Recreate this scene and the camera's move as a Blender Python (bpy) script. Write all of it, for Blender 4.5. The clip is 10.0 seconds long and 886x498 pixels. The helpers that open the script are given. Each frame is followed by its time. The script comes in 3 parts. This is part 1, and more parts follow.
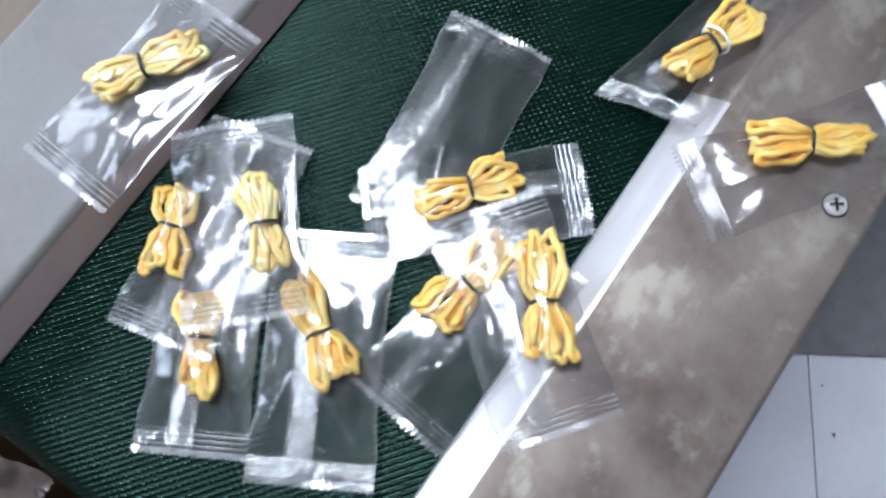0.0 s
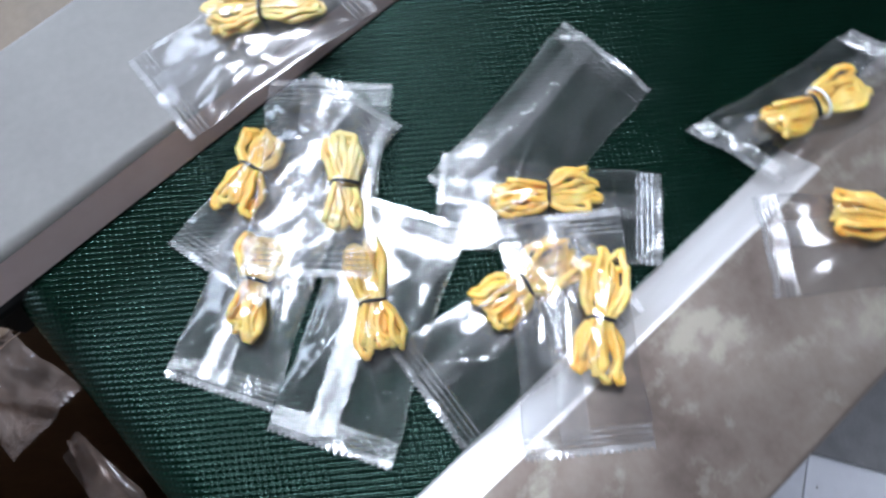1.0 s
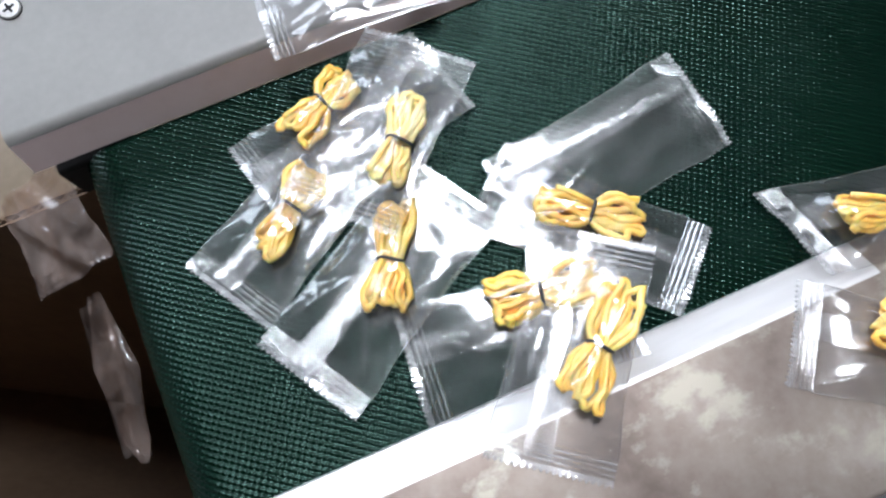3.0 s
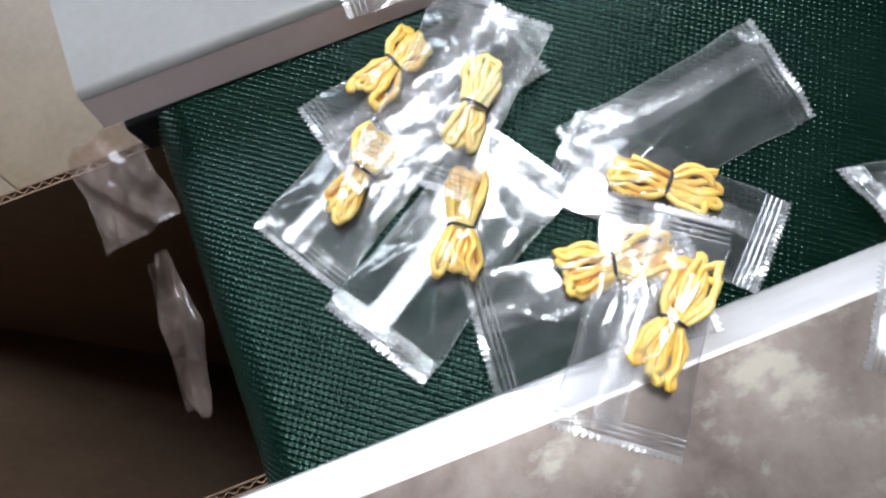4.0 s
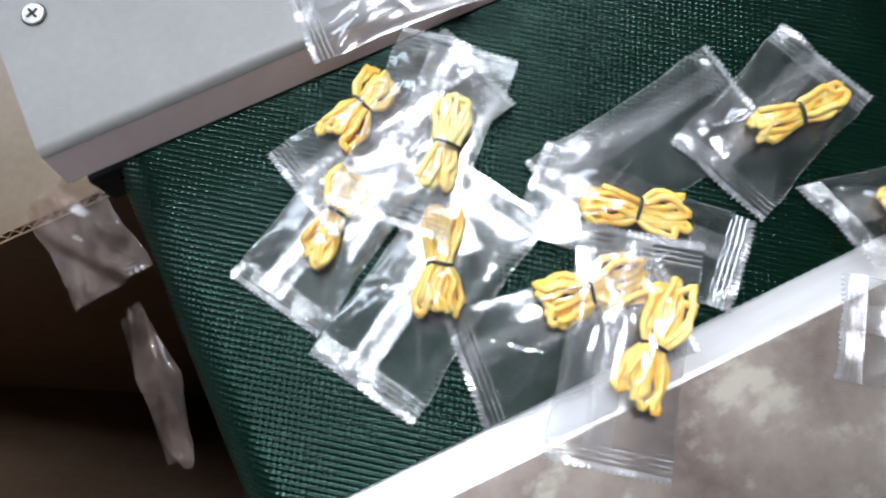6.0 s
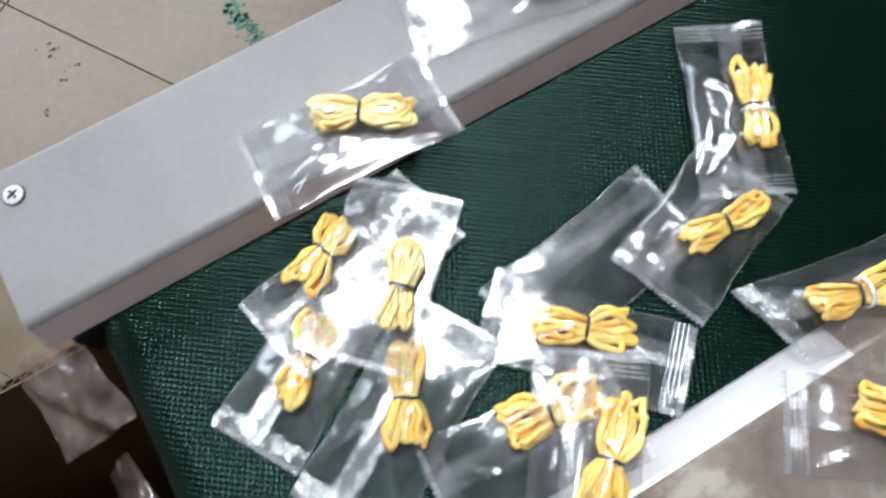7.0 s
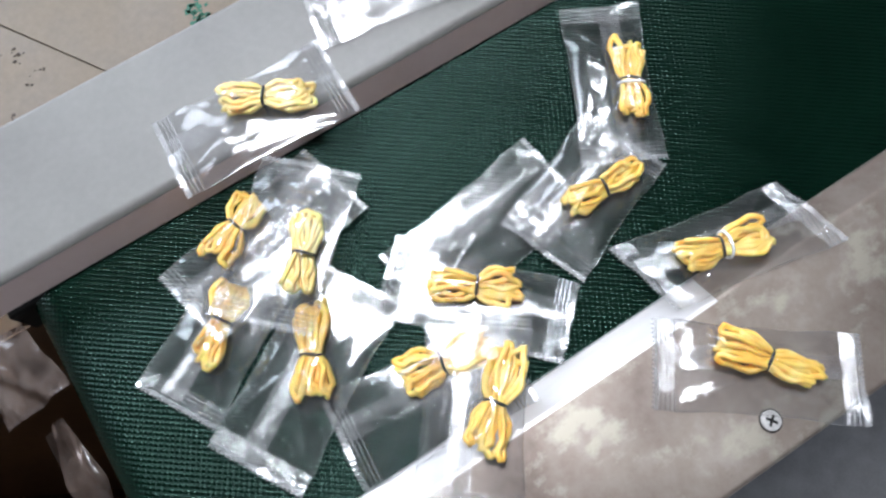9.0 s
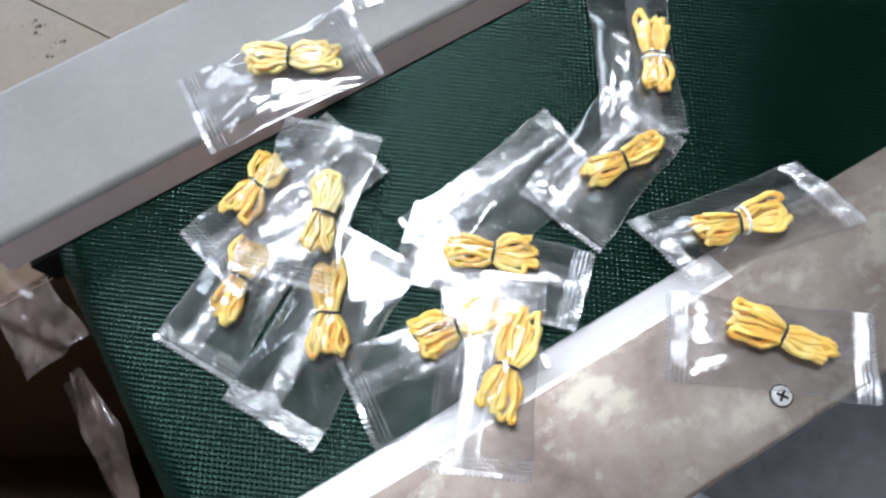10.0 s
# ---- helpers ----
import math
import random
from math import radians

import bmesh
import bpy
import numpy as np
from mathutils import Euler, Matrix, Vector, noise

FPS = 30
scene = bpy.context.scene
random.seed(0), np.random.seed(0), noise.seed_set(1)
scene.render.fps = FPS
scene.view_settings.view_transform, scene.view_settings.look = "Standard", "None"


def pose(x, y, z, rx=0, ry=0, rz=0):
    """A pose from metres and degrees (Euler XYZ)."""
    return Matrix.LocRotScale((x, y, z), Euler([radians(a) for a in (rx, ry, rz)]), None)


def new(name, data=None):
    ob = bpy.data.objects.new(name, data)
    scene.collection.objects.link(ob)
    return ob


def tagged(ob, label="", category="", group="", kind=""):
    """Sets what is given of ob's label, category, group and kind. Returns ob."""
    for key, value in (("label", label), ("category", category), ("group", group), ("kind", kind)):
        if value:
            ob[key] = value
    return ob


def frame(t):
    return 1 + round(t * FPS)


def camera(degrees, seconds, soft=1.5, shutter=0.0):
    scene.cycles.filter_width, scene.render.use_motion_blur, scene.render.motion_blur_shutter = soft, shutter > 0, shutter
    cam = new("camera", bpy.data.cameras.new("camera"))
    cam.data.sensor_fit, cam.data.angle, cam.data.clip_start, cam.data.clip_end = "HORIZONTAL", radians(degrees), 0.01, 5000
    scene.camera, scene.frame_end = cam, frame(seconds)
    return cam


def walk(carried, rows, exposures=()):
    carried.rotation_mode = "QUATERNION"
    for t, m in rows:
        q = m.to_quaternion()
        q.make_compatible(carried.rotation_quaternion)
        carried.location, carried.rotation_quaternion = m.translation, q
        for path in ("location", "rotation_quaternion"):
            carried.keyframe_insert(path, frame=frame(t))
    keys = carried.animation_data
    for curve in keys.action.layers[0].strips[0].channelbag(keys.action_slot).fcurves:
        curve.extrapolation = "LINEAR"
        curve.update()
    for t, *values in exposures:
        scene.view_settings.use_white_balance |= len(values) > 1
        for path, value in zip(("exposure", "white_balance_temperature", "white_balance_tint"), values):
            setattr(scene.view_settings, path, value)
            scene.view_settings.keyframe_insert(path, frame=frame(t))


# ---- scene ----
import math as _m
LENS = 63.2
cam = camera(LENS, 10.0, soft=2.3, shutter=0.5)
# t, eye x y z, turn rx ry rz
PATH = [
    (0, -0.075, -0.0478, 0.2844, 13.22, 1.18, -54.66),
    (0.5, -0.0552, -0.0567, 0.2766, 12.6, 0.95, -47.82),
    (1, -0.0977, -0.0416, 0.2821, 15.22, -0.67, -42.28),
    (1.5, -0.0887, -0.0244, 0.2769, 13.58, 0.45, -28.33),
    (2, -0.0833, -0.0354, 0.2814, 12.49, 1.05, -18.8),
    (2.2, -0.0811, -0.049, 0.282, 13.51, 1.29, -18.79),
    (3.3, -0.0864, -0.0611, 0.2839, 15.22, 1.17, -24.35),
    (3.5, -0.0935, -0.0548, 0.2822, 13.49, 1.96, -22.85),
    (4, -0.0982, -0.0521, 0.2813, 12.29, 2.82, -21.1),
    (4.5, -0.0981, -0.0505, 0.2813, 12.47, 1.88, -21.6),
    (5, -0.0862, -0.0624, 0.2879, 14.5, 0.7, -23.95),
    (5.2, -0.0826, -0.0672, 0.2872, 14.82, 0.74, -23.8),
    (6.3, -0.1062, -0.0301, 0.2862, 12.06, -0.21, -26.9),
    (6.5, -0.0991, -0.0323, 0.2973, 15.69, 0.61, -28.29),
    (7, -0.0764, -0.0197, 0.3153, 16.68, 0.82, -30.32),
    (7.5, -0.0496, -0.015, 0.3289, 17.75, 0.24, -32.92),
    (8, -0.0416, -0.0215, 0.3463, 16.68, 0.34, -33.94),
    (8.5, -0.0478, -0.045, 0.3421, 16.55, 0.63, -33.21),
    (9, -0.0514, -0.059, 0.3394, 16.27, 0.54, -32.54),
    (9.5, -0.0555, -0.0693, 0.3401, 16.8, 0.95, -31.2),
    (10, -0.062, -0.0681, 0.3385, 15.7, 0.6, -30.24),
]
EXPOSURES = [(0.0, -0.20, 5850, 15), (1.5, -0.19, 5950, 15), (2.1, -0.02, 6100, 15), (4.5, 0.03, 6250, 14), (5.0, -0.03, 6250, 14), (6.5, 0.10, 6150, 14), (7.5, -0.06, 6400, 14), (10.0, -0.06, 6150, 14)]
walk(cam, [(t, pose(x, y, z, rx, ry, rz)) for t, x, y, z, rx, ry, rz in PATH], EXPOSURES)
scene.cycles.transparent_max_bounces = 40

# ---- light ----
FLOOR = -0.92
CEIL = 1.95
world = bpy.data.worlds.new("world")
scene.world = world
world.use_nodes = True
wn = world.node_tree
sky = wn.nodes.new("ShaderNodeTexSky")
sky.sky_type = "NISHITA"
sky.sun_disc = False
sky.sun_elevation, sky.sun_rotation = radians(40), radians(200)
bgn = wn.nodes["Background"]
bgn.inputs["Strength"].default_value = 0.10
wn.links.new(sky.outputs["Color"], bgn.inputs["Color"])


def area_lamp(name, m, sx, sy, watts, colour):
    d = bpy.data.lights.new(name, "AREA")
    d.shape, d.size, d.size_y, d.energy, d.color = "RECTANGLE", sx, sy, watts, colour
    ob = new(name, d)
    ob.matrix_world = m
    return ob


LAMP_X, LAMP_Y = 0.13, 0.57
area_lamp("ceiling_lamp_light", pose(LAMP_X, LAMP_Y, CEIL - 0.085), 0.52, 0.50, 28, (0.92, 0.965, 1.0))
area_lamp("window_light", pose(-0.6, 2.56, 1.0, 90, 0, 180), 2.3, 1.5, 84, (0.84, 0.92, 1.0))


# ---- materials ----
def nodes(name):
    m = bpy.data.materials.new(name)
    m.use_nodes = True
    nt = m.node_tree
    return m, nt, nt.nodes["Principled BSDF"]


def nd(nt, kind, **vals):
    n = nt.nodes.new(kind)
    for k, v in vals.items():
        n.inputs[k.replace("_", " ")].default_value = v
    return n


def ramp(nt, src, stops):
    r = nt.nodes.new("ShaderNodeValToRGB")
    e = r.color_ramp.elements
    while len(e) < len(stops):
        e.new(0.5)
    for el, (p, c) in zip(e, stops):
        el.position, el.color = p, (*c, 1)
    nt.links.new(src, r.inputs["Fac"])
    return r


def coords(nt, sx=1, sy=1, sz=1):
    tc = nt.nodes.new("ShaderNodeTexCoord")
    mp = nt.nodes.new("ShaderNodeMapping")
    mp.inputs["Scale"].default_value = (sx, sy, sz)
    nt.links.new(tc.outputs["Object"], mp.inputs["Vector"])
    return mp


def noise_tex(nt, mp, scale, detail=4, rough=0.55):
    n = nd(nt, "ShaderNodeTexNoise", Scale=scale, Detail=detail, Roughness=rough)
    nt.links.new(mp.outputs["Vector"], n.inputs["Vector"])
    return n


def surface(name, stops, scale, rough=(0.4, 0.6), metal=0.0, bump=0.1, fine=None, stretch=(1, 1, 1), dist=0.001, spec=0.5):
    """A surface with colour and gloss that vary at two scales."""
    m, nt, p = nodes(name)
    mp = coords(nt, *stretch)
    n1 = noise_tex(nt, mp, scale, 5)
    n2 = noise_tex(nt, mp, fine or scale * 9, 3)
    mix = nt.nodes.new("ShaderNodeMath")
    mix.operation = "MULTIPLY_ADD"
    nt.links.new(n2.outputs["Fac"], mix.inputs[0])
    mix.inputs[1].default_value = 0.35
    sub = nt.nodes.new("ShaderNodeMath")
    sub.operation = "SUBTRACT"
    nt.links.new(n1.outputs["Fac"], sub.inputs[0])
    sub.inputs[1].default_value = 0.175
    nt.links.new(sub.outputs[0], mix.inputs[2])
    r = ramp(nt, mix.outputs[0], stops)
    nt.links.new(r.outputs["Color"], p.inputs["Base Color"])
    mr = nt.nodes.new("ShaderNodeMapRange")
    mr.inputs["From Min"].default_value, mr.inputs["From Max"].default_value = 0.3, 0.7
    mr.inputs["To Min"].default_value, mr.inputs["To Max"].default_value = rough
    nt.links.new(n1.outputs["Fac"], mr.inputs["Value"])
    nt.links.new(mr.outputs["Result"], p.inputs["Roughness"])
    p.inputs["Metallic"].default_value = metal
    p.inputs["Specular IOR Level"].default_value = spec
    b = nd(nt, "ShaderNodeBump", Strength=bump, Distance=dist)
    nt.links.new(mix.outputs[0], b.inputs["Height"])
    nt.links.new(b.outputs["Normal"], p.inputs["Normal"])
    return m


def film_material(name, haze, rough, tint=(0.995, 0.996, 0.996), gloss=0.045, stripe=0.0, period=0.0021, bump=0.03, milk=(0.85, 0.86, 0.87), veil=0.038):
    """Clear plastic film: lets light through, mirrors by the angle, with a slight milky haze."""
    m, nt, p = nodes(name)
    out = nt.nodes["Material Output"]
    nt.nodes.remove(p)
    mp = coords(nt)
    n1 = noise_tex(nt, mp, 90, 3)
    mp2 = coords(nt, 0.35, 1, 1)
    n2 = noise_tex(nt, mp2, 130, 4, 0.65)
    b = nd(nt, "ShaderNodeBump", Strength=bump, Distance=0.0008)
    nt.links.new(n1.outputs["Fac"], b.inputs["Height"])
    fr = nd(nt, "ShaderNodeLayerWeight", Blend=0.5)
    nt.links.new(b.outputs["Normal"], fr.inputs["Normal"])
    pw = nt.nodes.new("ShaderNodeMath")
    pw.operation = "POWER"
    pw.inputs[1].default_value = 4.0
    nt.links.new(fr.outputs["Facing"], pw.inputs[0])
    tr = nt.nodes.new("ShaderNodeBsdfTransparent")
    tr.inputs["Color"].default_value = (*tint, 1)
    gl = nt.nodes.new("ShaderNodeBsdfGlossy")
    gl.inputs["Roughness"].default_value = rough
    nt.links.new(b.outputs["Normal"], gl.inputs["Normal"])
    fac = nt.nodes.new("ShaderNodeMath")
    fac.operation = "MULTIPLY_ADD"
    fac.inputs[1].default_value, fac.inputs[2].default_value = 0.30, gloss
    nt.links.new(pw.outputs[0], fac.inputs[0])
    mix = nt.nodes.new("ShaderNodeMixShader")
    nt.links.new(fac.outputs[0], mix.inputs[0])
    nt.links.new(tr.outputs[0], mix.inputs[1])
    nt.links.new(gl.outputs[0], mix.inputs[2])
    df = nt.nodes.new("ShaderNodeBsdfDiffuse")
    df.inputs["Color"].default_value = (*milk, 1)
    hz = nt.nodes.new("ShaderNodeMapRange")
    hz.inputs["From Min"].default_value, hz.inputs["From Max"].default_value = 0.36, 0.68
    hz.inputs["To Min"].default_value, hz.inputs["To Max"].default_value = haze * 0.35, haze * 1.8
    nt.links.new(n2.outputs["Fac"], hz.inputs["Value"])
    mix2 = nt.nodes.new("ShaderNodeMixShader")
    amount = hz.outputs[0]
    if stripe:                        # crimp lines: evenly spaced whiter bands, uneven in strength
        sx = nt.nodes.new("ShaderNodeSeparateXYZ")
        nt.links.new(mp.outputs["Vector"], sx.inputs[0])
        last = sx.outputs["X"]
        for op, val in (("MULTIPLY", 2 * _m.pi / period), ("SINE", 0), ("MAXIMUM", 0.0), ("POWER", 1.3), ("MULTIPLY", stripe)):
            q = nt.nodes.new("ShaderNodeMath")
            q.operation = op
            nt.links.new(last, q.inputs[0])
            q.inputs[1].default_value = val
            last = q.outputs[0]
        info = nt.nodes.new("ShaderNodeObjectInfo")
        shift = nt.nodes.new("ShaderNodeVectorMath")
        shift.operation = "ADD"
        nt.links.new(mp.outputs["Vector"], shift.inputs[0])
        nt.links.new(info.outputs["Random"], shift.inputs[1])
        n3 = noise_tex(nt, shift, 48, 3)
        uneven = nt.nodes.new("ShaderNodeMapRange")
        uneven.inputs["From Min"].default_value, uneven.inputs["From Max"].default_value = 0.40, 0.66
        uneven.inputs["To Min"].default_value, uneven.inputs["To Max"].default_value = 0.10, 1.15
        nt.links.new(n3.outputs["Fac"], uneven.inputs["Value"])
        q = nt.nodes.new("ShaderNodeMath")
        q.operation = "MULTIPLY"
        nt.links.new(last, q.inputs[0])
        nt.links.new(uneven.outputs[0], q.inputs[1])
        last = q.outputs[0]
        q = nt.nodes.new("ShaderNodeMath")
        q.operation = "ADD"
        nt.links.new(last, q.inputs[0])
        nt.links.new(amount, q.inputs[1])
        amount = q.outputs[0]
    nt.links.new(amount, mix2.inputs[0])
    # fine scuffs spread part of the gloss widely
    wide = nt.nodes.new("ShaderNodeBsdfGlossy")
    wide.inputs["Roughness"].default_value = 0.24
    nt.links.new(b.outputs["Normal"], wide.inputs["Normal"])
    scuff = nt.nodes.new("ShaderNodeMapRange")
    scuff.inputs["From Min"].default_value, scuff.inputs["From Max"].default_value = 0.36, 0.68
    scuff.inputs["To Min"].default_value, scuff.inputs["To Max"].default_value = veil * 0.5, veil * 1.7
    nt.links.new(n2.outputs["Fac"], scuff.inputs["Value"])
    mix3 = nt.nodes.new("ShaderNodeMixShader")
    nt.links.new(scuff.outputs[0], mix3.inputs[0])
    nt.links.new(mix.outputs[0], mix3.inputs[1])
    nt.links.new(wide.outputs[0], mix3.inputs[2])
    nt.links.new(mix3.outputs[0], mix2.inputs[1])
    nt.links.new(df.outputs[0], mix2.inputs[2])
    nt.links.new(mix2.outputs[0], out.inputs["Surface"])
    return m


def glow(name, colour, strength):
    m, nt, p = nodes(name)
    p.inputs["Base Color"].default_value = (*colour, 1)
    p.inputs["Emission Color"].default_value = (*colour, 1)
    p.inputs["Emission Strength"].default_value = strength
    return m


FILM = film_material("clear_film", 0.011, 0.105, gloss=0.070, bump=0.012)
FOLD = film_material("folded_film_edge", 0.07, 0.10, gloss=0.10, veil=0.08)
SEAL = film_material("crimped_film", 0.012, 0.055, gloss=0.09, stripe=0.24, veil=0.06)
FRINGE = film_material("toothed_film", 0.13, 0.2, gloss=0.07, veil=0.08)
SEAM = film_material("seam_film", 0.045, 0.10, gloss=0.08, stripe=0.14, period=0.0011, veil=0.08)
OLD_FILM = film_material("dusty_film", 0.07, 0.2, (0.90, 0.84, 0.80), bump=0.08, milk=(0.62, 0.50, 0.44))
CORD = surface("yellow_cord", [(0.25, (0.94, 0.44, 0.06)), (0.5, (0.98, 0.61, 0.135)), (0.75, (0.99, 0.77, 0.30))], 120, (0.28, 0.44), bump=0.3, dist=0.0006)
# Same cord washed out: the film's glare over it put into the colour.
CORD_GLARE = surface("glare_yellow_cord", [(0.25, (0.94, 0.55, 0.14)), (0.5, (0.98, 0.72, 0.27)), (0.75, (0.99, 0.85, 0.46))], 120, (0.28, 0.44), bump=0.3, dist=0.0006)
for m in (CORD, CORD_GLARE):           # soft, slightly see-through cord
    p = m.node_tree.nodes["Principled BSDF"]
    p.inputs["Subsurface Weight"].default_value = 0.35
    p.inputs["Subsurface Radius"].default_value = (1.0, 0.45, 0.12)
    p.inputs["Subsurface Scale"].default_value = 0.0016
TIE = surface("black_tie", [(0.3, (0.008, 0.008, 0.01)), (0.7, (0.03, 0.028, 0.03))], 200, (0.4, 0.6))
# White for the modelled arcs that stand in for highlights on film creases.
GLINT_WHITE = surface("film_glint_white", [(0.3, (0.8, 0.8, 0.78)), (0.7, (0.86, 0.86, 0.85))], 200, (0.3, 0.5))
BELT = surface("green_belt", [(0.25, (0.0007, 0.0052, 0.0029)), (0.5, (0.0010, 0.0070, 0.0039)), (0.8, (0.0014, 0.0095, 0.0052))], 14, (0.12, 0.175), bump=0.05, fine=300, spec=0.31)
BELT.node_tree.nodes["Principled BSDF"].inputs["Specular Tint"].default_value = (0.54, 1.0, 0.84, 1)


def patched(m, scale, colour, lo, hi):
    """Pale, sharp-edged smears over a surface."""
    nt = m.node_tree
    p = nt.nodes["Principled BSDF"]
    old = p.inputs["Base Color"].links[0].from_socket
    n = noise_tex(nt, coords(nt, 1, 1.3, 1), scale, 6, 0.62)
    r = ramp(nt, n.outputs["Fac"], [(lo, (0, 0, 0)), (hi, (1, 1, 1))])
    mx = nt.nodes.new("ShaderNodeMix")
    mx.data_type = "RGBA"
    nt.links.new(r.outputs["Color"], mx.inputs["Factor"])
    nt.links.new(old, mx.inputs["A"])
    mx.inputs["B"].default_value = (*colour, 1)
    nt.links.new(mx.outputs["Result"], p.inputs["Base Color"])
    return m


STEEL = surface("stained_steel", [(0.28, (0.205, 0.158, 0.133)), (0.45, (0.28, 0.228, 0.195)), (0.6, (0.33, 0.279, 0.24)), (0.72, (0.39, 0.344, 0.30))], 22, (0.3, 0.48), metal=0.7, bump=0.06, fine=160)
patched(STEEL, 34, (0.45, 0.415, 0.345), 0.54, 0.64)
patched(STEEL, 75, (0.22, 0.195, 0.17), 0.66, 0.78)
# Lighter copy of the rail steel: the glare on its sloped edge, as colour.
GLARE_STEEL = surface("glare_steel", [(0.25, (0.50, 0.485, 0.47)), (0.5, (0.58, 0.57, 0.555)), (0.8, (0.66, 0.65, 0.64))], 30, (0.34, 0.48), metal=0.55, bump=0.04, fine=240, stretch=(0.15, 1, 1))
PAINT = surface("grey_painted_steel", [(0.25, (0.182, 0.178, 0.168)), (0.5, (0.208, 0.204, 0.193)), (0.8, (0.24, 0.235, 0.223))], 12, (0.42, 0.55), metal=0.1, spec=0.35, bump=0.03, fine=250)
# Rail's inner face: warm reflected light put into a light pinkish base colour.
WARM_BOUNCE = surface("warm_bounce_steel", [(0.25, (0.70, 0.55, 0.52)), (0.5, (0.76, 0.61, 0.585)), (0.8, (0.80, 0.66, 0.635))], 22, (0.45, 0.6), metal=0.0, spec=0.3, bump=0.05, fine=200)
SCREW = surface("zinc_screw", [(0.3, (0.55, 0.54, 0.52)), (0.7, (0.70, 0.69, 0.67))], 300, (0.3, 0.45), metal=0.4)
# Near black: shade of slots and gaps put into the colour; also the roller.
DARK = surface("dark_recess", [(0.3, (0.012, 0.012, 0.012)), (0.7, (0.03, 0.028, 0.026))], 60, (0.6, 0.8), spec=0.15)
CARD = surface("cardboard", [(0.3, (0.13, 0.08, 0.046)), (0.5, (0.165, 0.104, 0.061)), (0.75, (0.21, 0.135, 0.08))], 18, (0.75, 0.9), bump=0.1, fine=220, stretch=(1, 1, 0.25))
# One kind of tile in two tones: warmer and cooler light put into the colour.
TILE_WARM_LIT = surface("warm_lit_tile", [(0.3, (0.18, 0.132, 0.080)), (0.5, (0.215, 0.163, 0.103)), (0.75, (0.26, 0.20, 0.133))], 5, (0.3, 0.5), bump=0.04, fine=70)
TILE_COOL_LIT = surface("cool_lit_tile", [(0.3, (0.68, 0.69, 0.73)), (0.5, (0.74, 0.75, 0.79)), (0.75, (0.78, 0.79, 0.82))], 5, (0.3, 0.5), bump=0.04, fine=70)
GROUT = surface("dark_grout", [(0.3, (0.10, 0.075, 0.05)), (0.7, (0.17, 0.13, 0.09))], 40, (0.8, 0.95))
GREY_FLOOR = surface("grey_floor", [(0.3, (0.17, 0.168, 0.172)), (0.7, (0.23, 0.228, 0.232))], 30, (0.6, 0.8), bump=0.2)
GREEN_PAINT = surface("green_paint", [(0.3, (0.01, 0.10, 0.055)), (0.7, (0.025, 0.19, 0.10))], 60, (0.35, 0.5))
DIRT = surface("dark_dirt", [(0.3, (0.05, 0.035, 0.025)), (0.7, (0.11, 0.08, 0.055))], 80, (0.7, 0.9))
# For the unseen east wall: dark so that the far belt reflects little.
DIMMED_WALL = surface("dimmed_plaster", [(0.3, (0.08, 0.08, 0.082)), (0.7, (0.11, 0.11, 0.112))], 3, (0.8, 0.95), bump=0.1)
WALL = surface("plaster", [(0.3, (0.31, 0.31, 0.305)), (0.7, (0.37, 0.37, 0.365))], 3, (0.8, 0.95), bump=0.1)
# Unseen ceiling, kept dark to weaken its reflection in belt and film.
CEILING = surface("dimmed_ceiling", [(0.3, (0.13, 0.13, 0.13)), (0.7, (0.17, 0.17, 0.168))], 3, (0.8, 0.95), bump=0.05)
FRAME = surface("window_paint", [(0.3, (0.70, 0.70, 0.69)), (0.7, (0.78, 0.78, 0.77))], 12, (0.4, 0.5))
TUBE = glow("lamp_diffuser", (0.92, 0.965, 1.0), 31.0)
PANE = film_material("window_pane", 0.004, 0.02, veil=0.0)


# ---- building helpers ----
def part(name, verts, faces, material, parent=None, label="", smooth=True):
    """One mesh object from points and faces, under a thing or a part."""
    me = bpy.data.meshes.new(name)
    me.from_pydata([tuple(v) for v in verts], [], [tuple(f) for f in faces])
    me.materials.append(material)
    if smooth:
        me.polygons.foreach_set("use_smooth", [True] * len(me.polygons))
    me.update()
    ob = new(name, me)
    if parent:
        ob.parent = parent
    if label:
        ob["label"] = label
    return ob


def grid_faces(nu, nv, start=0, flip=False):
    i = np.arange(nu - 1)[:, None] * nv + np.arange(nv - 1)[None, :] + start
    q = np.stack([i, i + nv, i + nv + 1, i + 1], -1).reshape(-1, 4)
    return (q[:, ::-1] if flip else q).tolist()


def box_mesh(x0, x1, y0, y1, z0, z1, b=0.0):
    """A block; b: the width of its broken edges."""
    bm = bmesh.new()
    bmesh.ops.create_cube(bm, size=1)
    for v in bm.verts:
        v.co = Vector(((x0 + x1) / 2 + v.co.x * (x1 - x0), (y0 + y1) / 2 + v.co.y * (y1 - y0), (z0 + z1) / 2 + v.co.z * (z1 - z0)))
    if b:
        bmesh.ops.bevel(bm, geom=bm.edges[:], offset=b, segments=2, profile=0.5, affect="EDGES")
    bm.verts.index_update()
    out = [v.co.copy() for v in bm.verts], [[v.index for v in f.verts] for f in bm.faces]
    bm.free()
    return out


def slab(name, x0, x1, y0, y1, z0, z1, material, parent=None, label="", b=0.002):
    return part(name, *box_mesh(x0, x1, y0, y1, z0, z1, b), material, parent, label, smooth=False)


